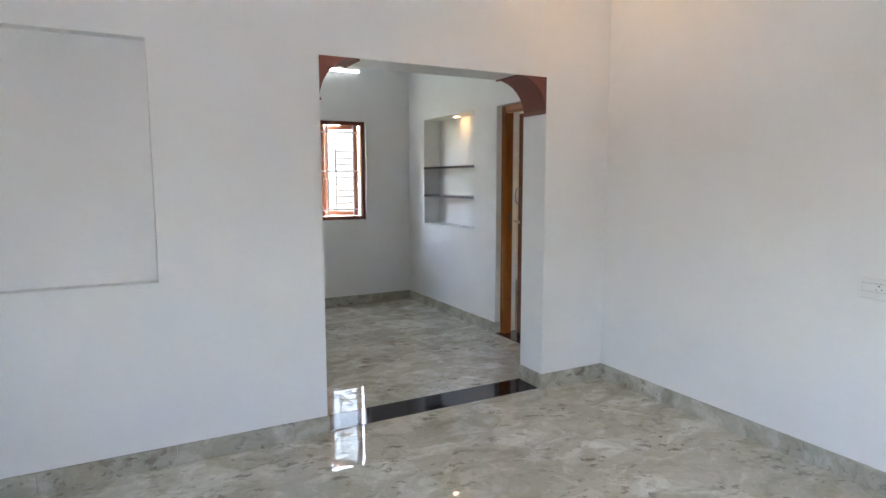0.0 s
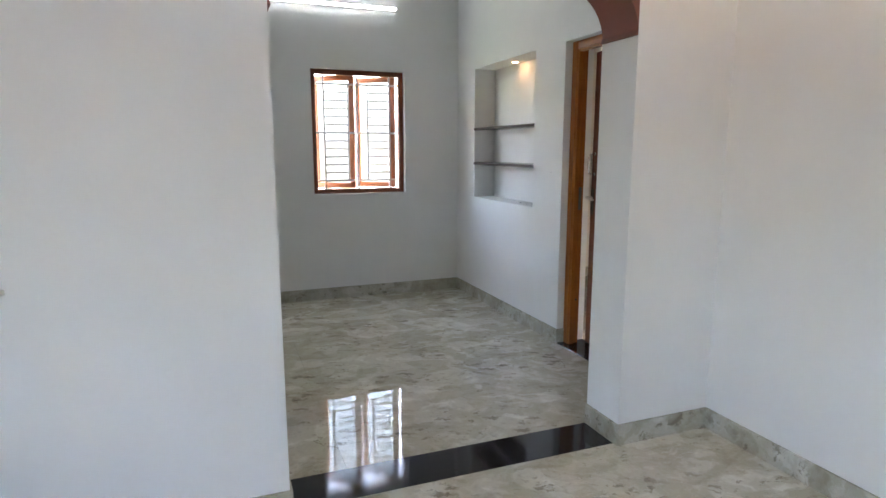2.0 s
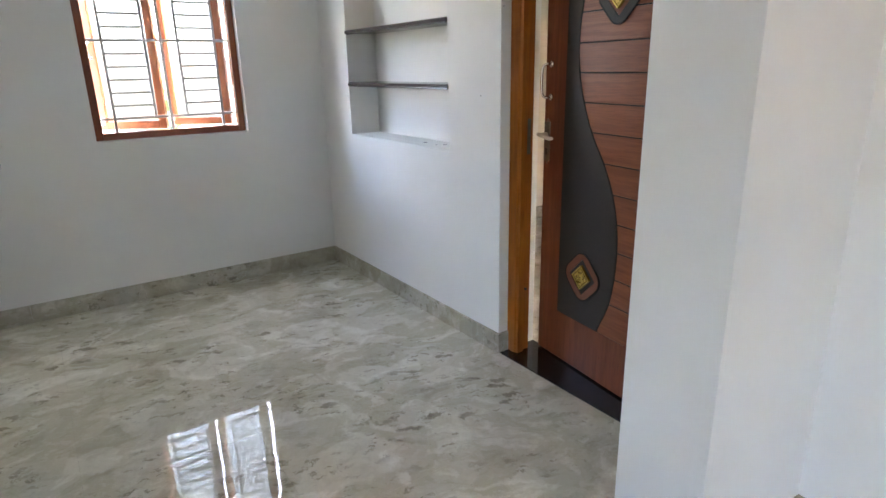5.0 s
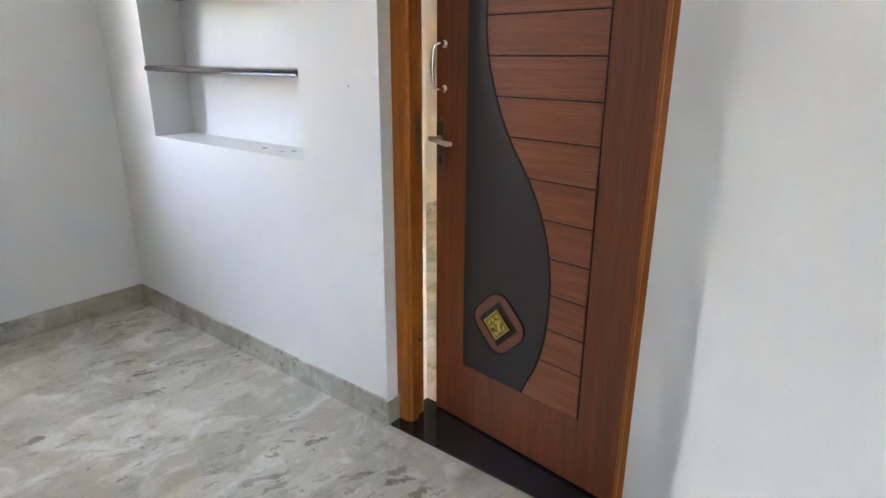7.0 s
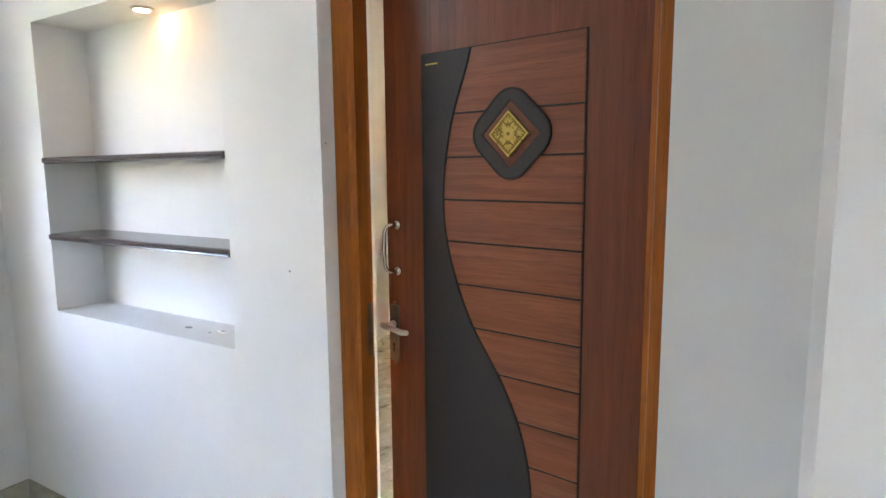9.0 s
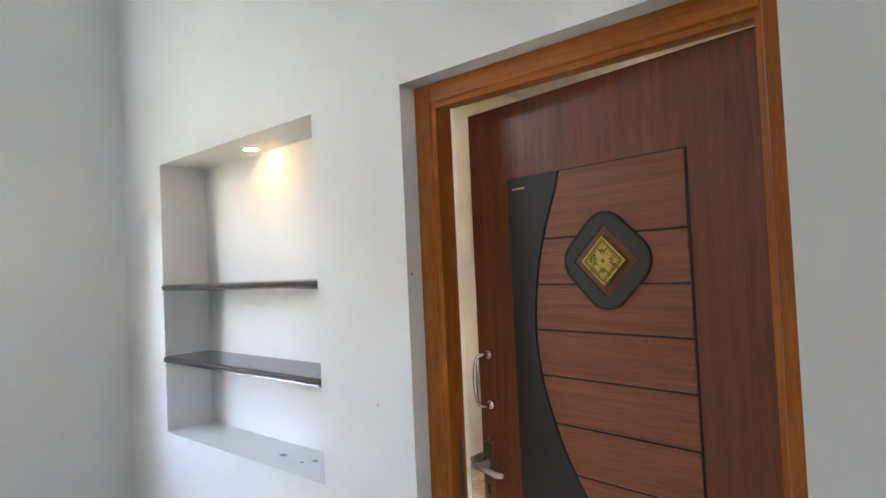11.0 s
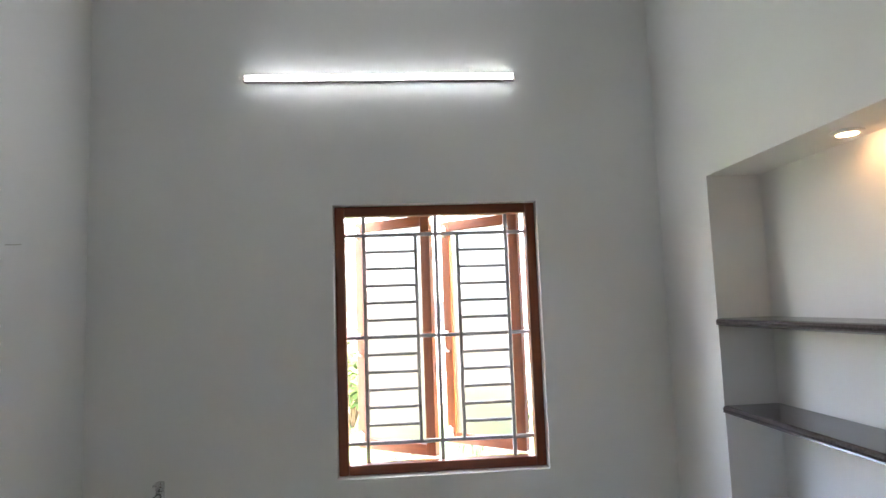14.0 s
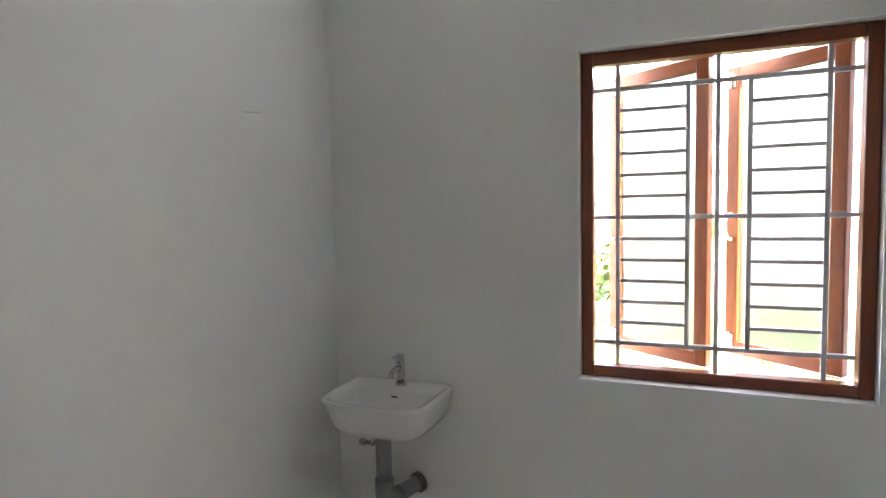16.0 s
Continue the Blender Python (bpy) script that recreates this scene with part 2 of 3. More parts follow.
def sweep(bm, pts, radius, sides=12, caps=True):
    """A round tube along points; radius is one number or one for each point."""
    pts = [Vector(p) for p in pts]
    rad = radius if isinstance(radius, (list, tuple)) else [radius] * len(pts)
    rings, ref = [], None
    for i, p in enumerate(pts):
        t = (pts[min(i + 1, len(pts) - 1)] - pts[max(i - 1, 0)]).normalized()
        if ref is None:
            ref = t.orthogonal().normalized()
        ref = (ref - t * ref.dot(t)).normalized()
        o = t.cross(ref)
        rings.append([bm.verts.new(p + rad[i] * (math.cos(a) * ref + math.sin(a) * o)) for a in [2 * math.pi * k / sides for k in range(sides)]])
    for a, b in zip(rings, rings[1:]):
        for k in range(sides):
            j = (k + 1) % sides
            bm.faces.new((a[k], a[j], b[j], b[k]))
    if caps:
        bm.faces.new(rings[0][::-1])
        bm.faces.new(rings[-1])


def tube(name, pts, radius, mat, parent=None, sides=12):
    bm = bmesh.new()
    sweep(bm, pts, radius, sides)
    return finish(bm, name, mat, True, parent)


def arc(c, r, a0, a1, n=8):
    return [(c[0] + r * math.cos(radians(a0 + (a1 - a0) * k / n)), c[1] + r * math.sin(radians(a0 + (a1 - a0) * k / n))) for k in range(n + 1)]


def round_diamond(cu, cz, half, r, n=6):
    out = []
    for q, ang in enumerate((0, 90, 180, 270)):
        k = half - r * 1.4142
        c = (cu + k * math.cos(radians(ang)), cz + k * math.sin(radians(ang)))
        out += arc(c, r, ang - 45, ang + 45, n)
    return out


def thing(name, label, category, at=(0, 0, 0), turn=0, group=""):
    e = new(name)
    e.matrix_world = pose(*at, 0, 0, turn)
    e.empty_display_size = 0.1
    return tagged(e, label, category, group)


def wall(name, axis, u0, u1, front, back, top, holes, mat, label, z0=0.0):
    """A wall with thickness, from u0 to u1; axis is the axis it runs along. holes: (u0, u1, z0, z1, depth), depth None goes through."""
    us = sorted({u0, u1, *[h[0] for h in holes], *[h[1] for h in holes]})
    zs = sorted({z0, top, *[h[2] for h in holes], *[h[3] for h in holes]})
    sign = 1 if back > front else -1
    full = abs(back - front)

    def depth(i, j):
        if not (0 <= i < len(us) - 1 and 0 <= j < len(zs) - 1):
            return full
        u, z = (us[i] + us[i + 1]) / 2, (zs[j] + zs[j + 1]) / 2
        for h in holes:
            if h[0] < u < h[1] and h[2] < z < h[3]:
                return full if h[4] is None else h[4]
        return 0.0

    bm, seen = bmesh.new(), {}

    def V(u, d, z):
        k = (round(u, 5), round(d, 5), round(z, 5))
        if k not in seen:
            w = front + sign * d
            seen[k] = bm.verts.new((u, w, z) if axis == "x" else (w, u, z))
        return seen[k]

    for i in range(-1, len(us) - 1):
        for j in range(-1, len(zs) - 1):
            d = depth(i, j)
            inside = i >= 0 and j >= 0
            if inside and d < full:
                a, b, c, e = us[i], us[i + 1], zs[j], zs[j + 1]
                bm.faces.new((V(a, d, c), V(b, d, c), V(b, d, e), V(a, d, e)))
                bm.faces.new((V(a, full, c), V(a, full, e), V(b, full, e), V(b, full, c)))
            if j >= 0:
                d2 = depth(i + 1, j)
                if abs(d - d2) > 1e-6:
                    u, c, e = us[i + 1], zs[j], zs[j + 1]
                    bm.faces.new((V(u, d, c), V(u, d2, c), V(u, d2, e), V(u, d, e)))
            if i >= 0:
                d2 = depth(i, j + 1)
                if abs(d - d2) > 1e-6:
                    z, a, b = zs[j + 1], us[i], us[i + 1]
                    bm.faces.new((V(a, d, z), V(b, d, z), V(b, d2, z), V(a, d2, z)))
    ob = finish(bm, name, mat)
    return tagged(ob, label, "wall", kind="structure")


# ---- the plan ----
XE, YP0, YP1, YN, XW = 2.985, 3.325, 3.58, 6.65, 0.573
TOP = 3.15
DOOR = (3.836, 4.745, 2.12)
NICHE = (5.142, 6.243, 0.962, 2.122)
WIN = (1.565, 2.438, 0.992, 2.118)
OPEN = (0.912, 2.443, 2.12)

wall("wall_east", "y", -2.43, YN, XE, XE + 0.23, TOP,
     [(DOOR[0], DOOR[1], 0.0, DOOR[2], None), (*NICHE, 0.205)], WALL, "white painted plaster wall with shelf niche and doorway")
wall("wall_partition", "x", -2.0, XE, YP0, YP1, TOP,
     [(OPEN[0], OPEN[1], 0.0, OPEN[2], None), (-1.15, 0.080, 0.952, 2.12, 0.09)], WALL, "white plaster wall with wide opening and recess")
wall("wall_north", "x", 0.343, 6.9, YN, YN + 0.23, TOP, [(*WIN, None)], WALL, "white painted plaster wall round the window")
wall("wall_west_small_room", "y", YP1, YN, XW, XW - 0.23, TOP, [], WALL, "plain white painted plaster wall")
# Unseen hall walls; their openings are added to let daylight in.
wall("wall_west_hall", "y", -2.2, YP1, -2.0, -2.23, TOP, [(-0.7, 0.6, 0.95, 2.05, None)], WALL, "unseen white painted plaster wall with added daylight opening")
wall("wall_south", "x", -2.23, XE, -2.2, -2.43, TOP, [(0.65, 0.88, 0.9, 2.0, None)], WALL, "unseen white painted plaster wall with added daylight opening")
# Unseen wall; its opening is added to daylight the next room.
wall("wall_far_east", "y", 1.3, YN, 6.67, 6.9, TOP, [(3.5, 4.0, 1.0, 1.7, None)], CREAM, "cream painted wall of the next room")
wall("wall_far_south", "x", 3.215, 6.9, 1.3, 1.07, TOP, [], CREAM, "cream painted wall of the next room")
cream = box("wall_far_north_lining", (3.215, YN - 0.008, 0.0), (6.67, YN - 0.001, TOP), CREAM)
tagged(cream, "cream painted wall of the next room", "wall", kind="structure")
ceil_ob = box("ceiling", (-2.23, -2.43, TOP), (6.9, YN + 0.23, TOP + 0.16), CEIL)
tagged(ceil_ob, "plain white painted flat ceiling", "ceiling", kind="structure")
sub = box("floor", (-2.23, -2.43, -0.25), (6.9, YN + 0.23, -0.011), GROUT)
tagged(sub, "polished beige and grey marble-look tile floor", "floor", kind="structure")

# curved corner brackets of the wide opening
for side, xj in ((1, OPEN[0]), (-1, OPEN[1])):
    bm, r = bmesh.new(), 0.235
    prof = [(xj, OPEN[2])] + [(xj + side * (r - r * math.cos(radians(a))), OPEN[2] - r + r * math.sin(radians(a))) for a in range(0, 91, 6)]
    prof[1] = (xj + side * 0.012, prof[1][1])
    prof.insert(1, (xj, OPEN[2] - r))
    prof[-1] = (prof[-1][0], OPEN[2] - 0.012)
    prof.append((prof[-1][0], OPEN[2]))
    prism(bm, prof, YP0 + 0.002, YP1 - 0.002, "y")
    tagged(finish(bm, "corner_bracket", BRICKRED), "red-brown painted curved corner bracket in the opening", "bracket", "opening brackets", "structure")

tagged(box("granite_strip", (OPEN[0] + 0.002, 3.345, -0.011), (OPEN[1] + 0.003, 3.579, 0.001), GRANITE, 0.001), "polished black granite floor strip in the opening", "floor strip", kind="structure")
tagged(box("door_sill", (XE + 0.001, DOOR[0] + 0.002, -0.011), (XE + 0.229, DOOR[1] - 0.002, 0.004), GRANITE, 0.002), "polished black granite sill under the door", "door sill", kind="structure")

# ---- door with its frame ----
fr = tagged(new("door_frame"), "orange-brown varnished teak door frame", "door frame", kind="structure")


def jamb(outer, inner, rear, name):
    bm = bmesh.new()
    s = 1 if inner > outer else -1
    pts = [(outer, 3.04), (inner - s * 0.016, 3.04), (inner - s * 0.012, 3.047), (inner, 3.05), (inner, 3.084), (rear, 3.084), (rear, 3.13), (outer, 3.13)]
    a = [bm.verts.new((x, y, 0.0)) for y, x in pts]
    b = [bm.verts.new((x, y, DOOR[2] - 0.002)) for y, x in pts]
    bm.faces.new(a), bm.faces.new(b[::-1])
    for i in range(len(a)):
        j = (i + 1) % len(a)
        bm.faces.new((a[i], a[j], b[j], b[i]))
    return finish(bm, name, FRAME_V, False, fr)


jamb(DOOR[1] - 0.002, 4.675, 4.69, "jamb")
jamb(DOOR[0] + 0.002, 3.886, 3.871, "jamb")
bm = bmesh.new()
zt = [(DOOR[2] - 0.002, 3.04), (2.069, 3.04), (2.064, 3.047), (2.052, 3.05), (2.052, 3.084), (2.066, 3.084), (2.066, 3.13), (DOOR[2] - 0.002, 3.13)]
a = [bm.verts.new((x, 3.878, z)) for z, x in zt]
b = [bm.verts.new((x, 4.682, z)) for z, x in zt]
bm.faces.new(a), bm.faces.new(b[::-1])
for i in range(len(a)):
    j = (i + 1) % len(a)
    bm.faces.new((a[i], a[j], b[j], b[i]))
finish(bm, "head", FRAME_H, False, fr)
box("strike_plate", (3.086, 4.6885, 0.98), (3.118, 4.6905, 1.14), OLDSTEEL, 0.0005, fr)
tube("door_stop_bolt", [(3.10, 4.692, 0.33), (3.10, 4.680, 0.33)], 0.006, BLACK, fr)

# leaf: x = 0 is its front face, y runs from the hinge, thickness towards +x
DOOR_ANGLE = -7.0
leaf = thing("door", "red-brown laminate door with dark curved inlay, ajar", "door", (3.087, 3.874, 0.0), DOOR_ANGLE)
LW, LZ0, LZ1 = 0.805, 0.012, 2.05
PU0, PU1, PZ0, PZ1 = 0.166, 0.662, 0.250, 1.847
box("slab", (0.0, 0.0, LZ0), (0.036, LW, LZ1), LEAF_V, 0.002, leaf)
box("panel_ground", (-0.0012, PU0, PZ0), (0.004, PU1, PZ1), GROOVE, 0, leaf)
CURVE = [(1.845, .176), (1.682, .111), (1.561, .084), (1.443, .074), (1.334, .085), (1.217, .121), (1.098, .175), (.978, .265), (.866, .322), (.749, .355), (.634, .365), (.518, .359), (.401, .339), (.32, .305), (.25, .262)]
cz = [p[0] for p in CURVE][::-1]
cw = [p[1] for p in CURVE][::-1]


def edge_u(z):
    """Where the dark inlay's curved edge lies at height z."""
    w = sum(float(np.interp(z + d, cz, cw)) for d in (-0.05, -0.025, 0, 0.025, 0.05)) / 5
    return PU1 - w


lines = [PZ1, 1.680, 1.564, 1.449, 1.334, 1.217, 1.100, 0.983, 0.866, 0.750, 0.634, 0.518, 0.402, PZ0]
zz = np.linspace(PZ0 + 0.002, PZ1 - 0.002, 60)
bm = bmesh.new()
prism(bm, [(PU1 - 0.001, float(zz[-1])), (PU1 - 0.001, float(zz[0]))] + [(edge_u(float(z)) + 0.003, float(z)) for z in zz], -0.0045, 0.002, "x", 0.0012)
finish(bm, "curved_inlay", DARK, False, leaf)["label"] = "dark grey textured curved inlay"
for z1, z0 in zip(lines, lines[1:]):
    zs = np.linspace(z0 + 0.0025, z1 - 0.0025, 9)
    bm = bmesh.new()
    prism(bm, [(PU0 + 0.005, float(zs[-1])), (PU0 + 0.005, float(zs[0]))] + [(edge_u(float(z)) - 0.003, float(z)) for z in zs], -0.0035, 0.002, "x", 0.0015)
    finish(bm, "slat", LEAF_H, False, leaf)


def emblem(cu, cz_, half, ring_mat, core_mat):
    e = new("emblem")
    e.parent = leaf
    bm = bmesh.new()
    ring(bm, round_diamond(cu, cz_, half, half * 0.42), round_diamond(cu, cz_, half * 0.95, half * 0.40), -0.0105, -0.002)
    finish(bm, "rim", GROOVE, False, e)
    bm = bmesh.new()
    ring(bm, round_diamond(cu, cz_, half * 0.95, half * 0.40), round_diamond(cu, cz_, half * 0.62, half * 0.02), -0.0090, -0.002)
    finish(bm, "surround", ring_mat, False, e)
    bm = bmesh.new()
    prism(bm, round_diamond(cu, cz_, half * 0.605, half * 0.02, 2), -0.0072, -0.002, "x", 0.001)
    finish(bm, "core", core_mat, False, e)
    h = half * 0.42
    bm = bmesh.new()
    prism(bm, [(cu + h, cz_), (cu, cz_ + h), (cu - h, cz_), (cu, cz_ - h)], -0.017, -0.007, "x", 0.0015)
    finish(bm, "brass_square", DARKGOLD, False, e)["label"] = "brass plate with embossed flower"
    # raised rim, four large petals with inner leaves, and a fan of drops in each corner
    bm = bmesh.new()

    def diamond(k):
        return [(cu + k, cz_), (cu, cz_ + k), (cu - k, cz_), (cu, cz_ - k)]

    def petal(start, length, width, ang, base=(0.0, 0.0)):
        pts = [(start + length * q / 9, width * math.sin(math.pi * q / 9) ** 0.8) for q in range(10)]
        out = pts + [(p, -v) for p, v in pts[-2:0:-1]]
        c, n_ = math.cos(ang), math.sin(ang)
        prism(bm, [(cu + base[0] + p * c - v * n_, cz_ + base[1] + p * n_ + v * c) for p, v in out], -0.0192, -0.0168, "x")

    ring(bm, diamond(h * 0.985), diamond(h * 0.90), -0.0195, -0.0168)
    for k in range(4):
        a = radians(45 + 90 * k)
        for d in (-0.24, 0.24):
            petal(0.06 * h, h * 0.50, h * 0.075, a + d)
        petal(0.20 * h, h * 0.34, h * 0.035, a)
        b = radians(90 * k)
        petal(0.08 * h, h * 0.26, h * 0.05, b)
        at = (0.40 * h * math.cos(b), 0.40 * h * math.sin(b))
        for d in (-0.9, -0.45, 0.0, 0.45, 0.9):
            petal(h * 0.06, h * (0.30 - 0.1 * abs(d)), h * 0.030, b + d, at)
    finish(bm, "relief", GOLD, False, e)
    return e


emblem(0.368, 1.618, 0.138, DARK, RINGBROWN)
emblem(0.495, 0.472, 0.134, RINGBROWN, DARK)
box("maker_plate", (-0.0052, PU1 - 0.06, PZ1 - 0.032), (-0.004, PU1 - 0.018, PZ1 - 0.028), GOLD, 0, leaf)
# pull handle
hu = 0.762
hd = new("pull_handle")
hd.parent = leaf
bm = bmesh.new()
sweep(bm, [(-0.002, hu, 1.37), (-0.022, hu + 0.004, 1.372), (-0.036, hu + 0.012, 1.366), (-0.041, hu + 0.016, 1.350), (-0.043, hu + 0.018, 1.30), (-0.041, hu + 0.016, 1.250), (-0.036, hu + 0.012, 1.235), (-0.022, hu + 0.004, 1.229), (-0.002, hu, 1.231)],
      [0.007, 0.006, 0.0055, 0.005, 0.0065, 0.005, 0.0055, 0.006, 0.007], 10)
finish(bm, "grip", CHROME, True, hd)
for z in (1.37, 1.231):
    tube("rose", [(0.0, hu, z), (-0.006, hu, z), (-0.010, hu, z)], [0.014, 0.013, 0.006], CHROME, hd, 14)
# lock plate with lever
lk = new("lock_set")
lk.parent = leaf
box("plate", (-0.006, 0.761, 0.950), (0.001, 0.799, 1.126), OLDSTEEL, 0.003, lk, 2)
tube("spindle", [(-0.004, 0.780, 1.066), (-0.045, 0.780, 1.066)], [0.012, 0.009], STEEL, lk)
bm = bmesh.new()
sweep(bm, [(-0.045, 0.790, 1.069), (-0.048, 0.774, 1.068), (-0.048, 0.745, 1.064), (-0.046, 0.715, 1.058), (-0.044, 0.692, 1.060)], [0.009, 0.010, 0.0085, 0.009, 0.007], 10)
finish(bm, "lever", STEEL, True, lk)
bm = bmesh.new()
prism(bm, arc((0.780, 1.002), 0.006, -50, 230, 8) + [(0.776, 0.98), (0.784, 0.98)], -0.0067, -0.0058, "x")
finish(bm, "keyhole", BLACK, False, lk)
for z in (0.943, 1.133):
    tube("screw", [(0, 0.780, z), (-0.004, 0.780, z)], [0.005, 0.003], OLDSTEEL, leaf, 8)
box("edge_bolt", (0.012, LW - 0.001, 1.03), (0.026, LW + 0.006, 1.06), STEEL, 0.001, leaf)

# ---- niche shelves and spot ----
for z in (1.597, 1.287):
    s = thing("niche_shelf", "dark brown polished granite shelf in the niche", "shelf", (0, 0, z), 0, "niche shelves")
    bm = bmesh.new()
    prism(bm, [(XE - 0.004, -0.02), (XE + 0.006, -0.020), (XE + 0.203, -0.020), (XE + 0.203, 0.0), (XE + 0.006, 0.0), (XE - 0.004, -0.003), (XE - 0.009, -0.010)], NICHE[0] + 0.001, NICHE[1] - 0.001, "y")
    finish(bm, "slab", SHELF, False, s)
    bm = bmesh.new()
    prism(bm, [(XE - 0.009, -0.022), (XE + 0.004, -0.027), (XE + 0.004, -0.021), (XE - 0.007, -0.017)], NICHE[0] + 0.002, NICHE[1] - 0.002, "y")
    finish(bm, "edge_strip", SHELF, False, s)
sp = thing("niche_spot_lamp", "small round warm recessed spot lamp, lit", "lamp", (3.10, 5.69, 2.122))
tube("bezel", [(0, 0, 0.0), (0, 0, -0.004), (0, 0, -0.008)], [0.042, 0.042, 0.036], PLASTIC, sp, 28)
tube("lens", [(0, 0, -0.007), (0, 0, -0.010)], [0.029, 0.027], WARM, sp, 24)
spot = bpy.data.lights.new("niche_spot", "SPOT")
spot.energy, spot.color, spot.spot_size, spot.spot_blend, spot.shadow_soft_size = SPOT_POWER * 2.8, (1.0, 0.54, 0.24), radians(168), 1.0, 0.025
new("niche_spot", spot).matrix_world = look((3.10, 5.69, 2.108), (3.22, 5.64, 2.0))

# ---- tube lamp over the window ----
tl = thing("tube_lamp", "slim white wall batten lamp, lit cool white", "lamp", (1.785, YN, 2.665))
bm = bmesh.new()
add_box(bm, (-0.580, -0.026, -0.0125), (0.580, 0.0, 0.0125), 0.002)
finish(bm, "base", PLASTIC, False, tl)
bm = bmesh.new()
prof = [(-0.0262, -0.0115), (-0.0272, -0.0115), (-0.0282, -0.0105), (-0.0282, 0.0105), (-0.0272, 0.0115), (-0.0262, 0.0115)]
prism(bm, prof, -0.572, 0.572, "x")
finish(bm, "diffuser", TUBE, False, tl)
for s in (-1, 1):
    box("end_cap", (min(s * 0.572, s * 0.582), -0.0335, -0.0135), (max(s * 0.572, s * 0.582), -0.0005, 0.0135), PLASTIC, 0.002, tl)
# hall lamps: a batten high on the partition and one ceiling spot
hl = thing("hall_tube_lamp", "slim white wall batten lamp, lit cool white", "lamp", (0.45, YP0, 2.86))
box("base", (-0.58, -0.026, -0.0125), (0.58, 0.0, 0.0125), PLASTIC, 0.002, hl)
bm = bmesh.new()
prism(bm, prof, -0.572, 0.572, "x")
finish(bm, "diffuser", HALLTUBE, False, hl)
hs = thing("ceiling_spot_lamp", "small round warm recessed ceiling spot lamp", "lamp", (2.45, 2.75, TOP))
tube("bezel", [(0, 0, 0.0), (0, 0, -0.006), (0, 0, -0.010)], [0.05, 0.05, 0.042], PLASTIC, hs, 24)
tube("lens", [(0, 0, -0.009), (0, 0, -0.012)], [0.034, 0.032], WARM, hs, 20)
s2 = bpy.data.lights.new("ceiling_spot", "SPOT")
s2.energy, s2.color, s2.spot_size, s2.spot_blend, s2.shadow_soft_size = SPOT_POWER * 75, (1.0, 0.66, 0.36), radians(150), 0.9, 0.03
new("ceiling_spot", s2).matrix_world = look((2.45, 2.75, TOP - 0.014), (2.55, 2.85, 1.0))

# ---- window ----
wf = tagged(new("window_1"), "dark red-brown wooden window frame with iron grille and open sashes", "window", kind="structure")
wx0, wx1, wz0, wz1, wy0, wy1 = WIN[0] + 0.002, WIN[1] - 0.002, WIN[2] + 0.002, WIN[3] - 0.002, 6.693, 6.75
ix0, ix1, iz0, iz1 = 1.608, 2.394, 1.034, 2.073
for nm, lo, hi, m in (("frame_stile", (wx0, wy0, wz0), (ix0, wy1, wz1), WIN_V), ("frame_stile", (ix1, wy0, wz0), (wx1, wy1, wz1), WIN_V),
                      ("frame_rail", (ix0, wy0 + 0.0015, iz1), (ix1, wy1, wz1), WIN_H), ("frame_rail", (ix0, wy0 + 0.0015, wz0), (ix1, wy1, iz0), WIN_H)):
    box(nm, lo, hi, m, 0.005, wf, 2)
# grille
gy = 6.735
gr = new("grille")
gr.parent = wf


def bar(lo, hi):
    box("bar", lo, hi, BAR, 0.0015, gr)


t = 0.0075
for z in (1.994, 1.554, 1.112):
    bar((ix0 - 0.004, gy - t, z - t), (ix1 + 0.004, gy + t, z + t))
for x in (1.687, 2.001, 2.310):
    bar((x - t, gy - t - 0.002, iz0 - 0.004), (x + t, gy + t - 0.002, iz1 + 0.004))
for x in (1.911, 2.095):
    bar((x - t, gy - t - 0.003, 1.112), (x + t, gy + t - 0.003, 1.994))
for k in range(1, 12):
    z = 1.994 - (1.994 - 1.112) * k / 12
    if abs(z - 1.554) > 0.03:
        for a, b in ((1.687, 1.911), (2.095, 2.310)):
            bar((a, gy - 0.0062, z - 0.0062), (b, gy + 0.0062, z + 0.0062))


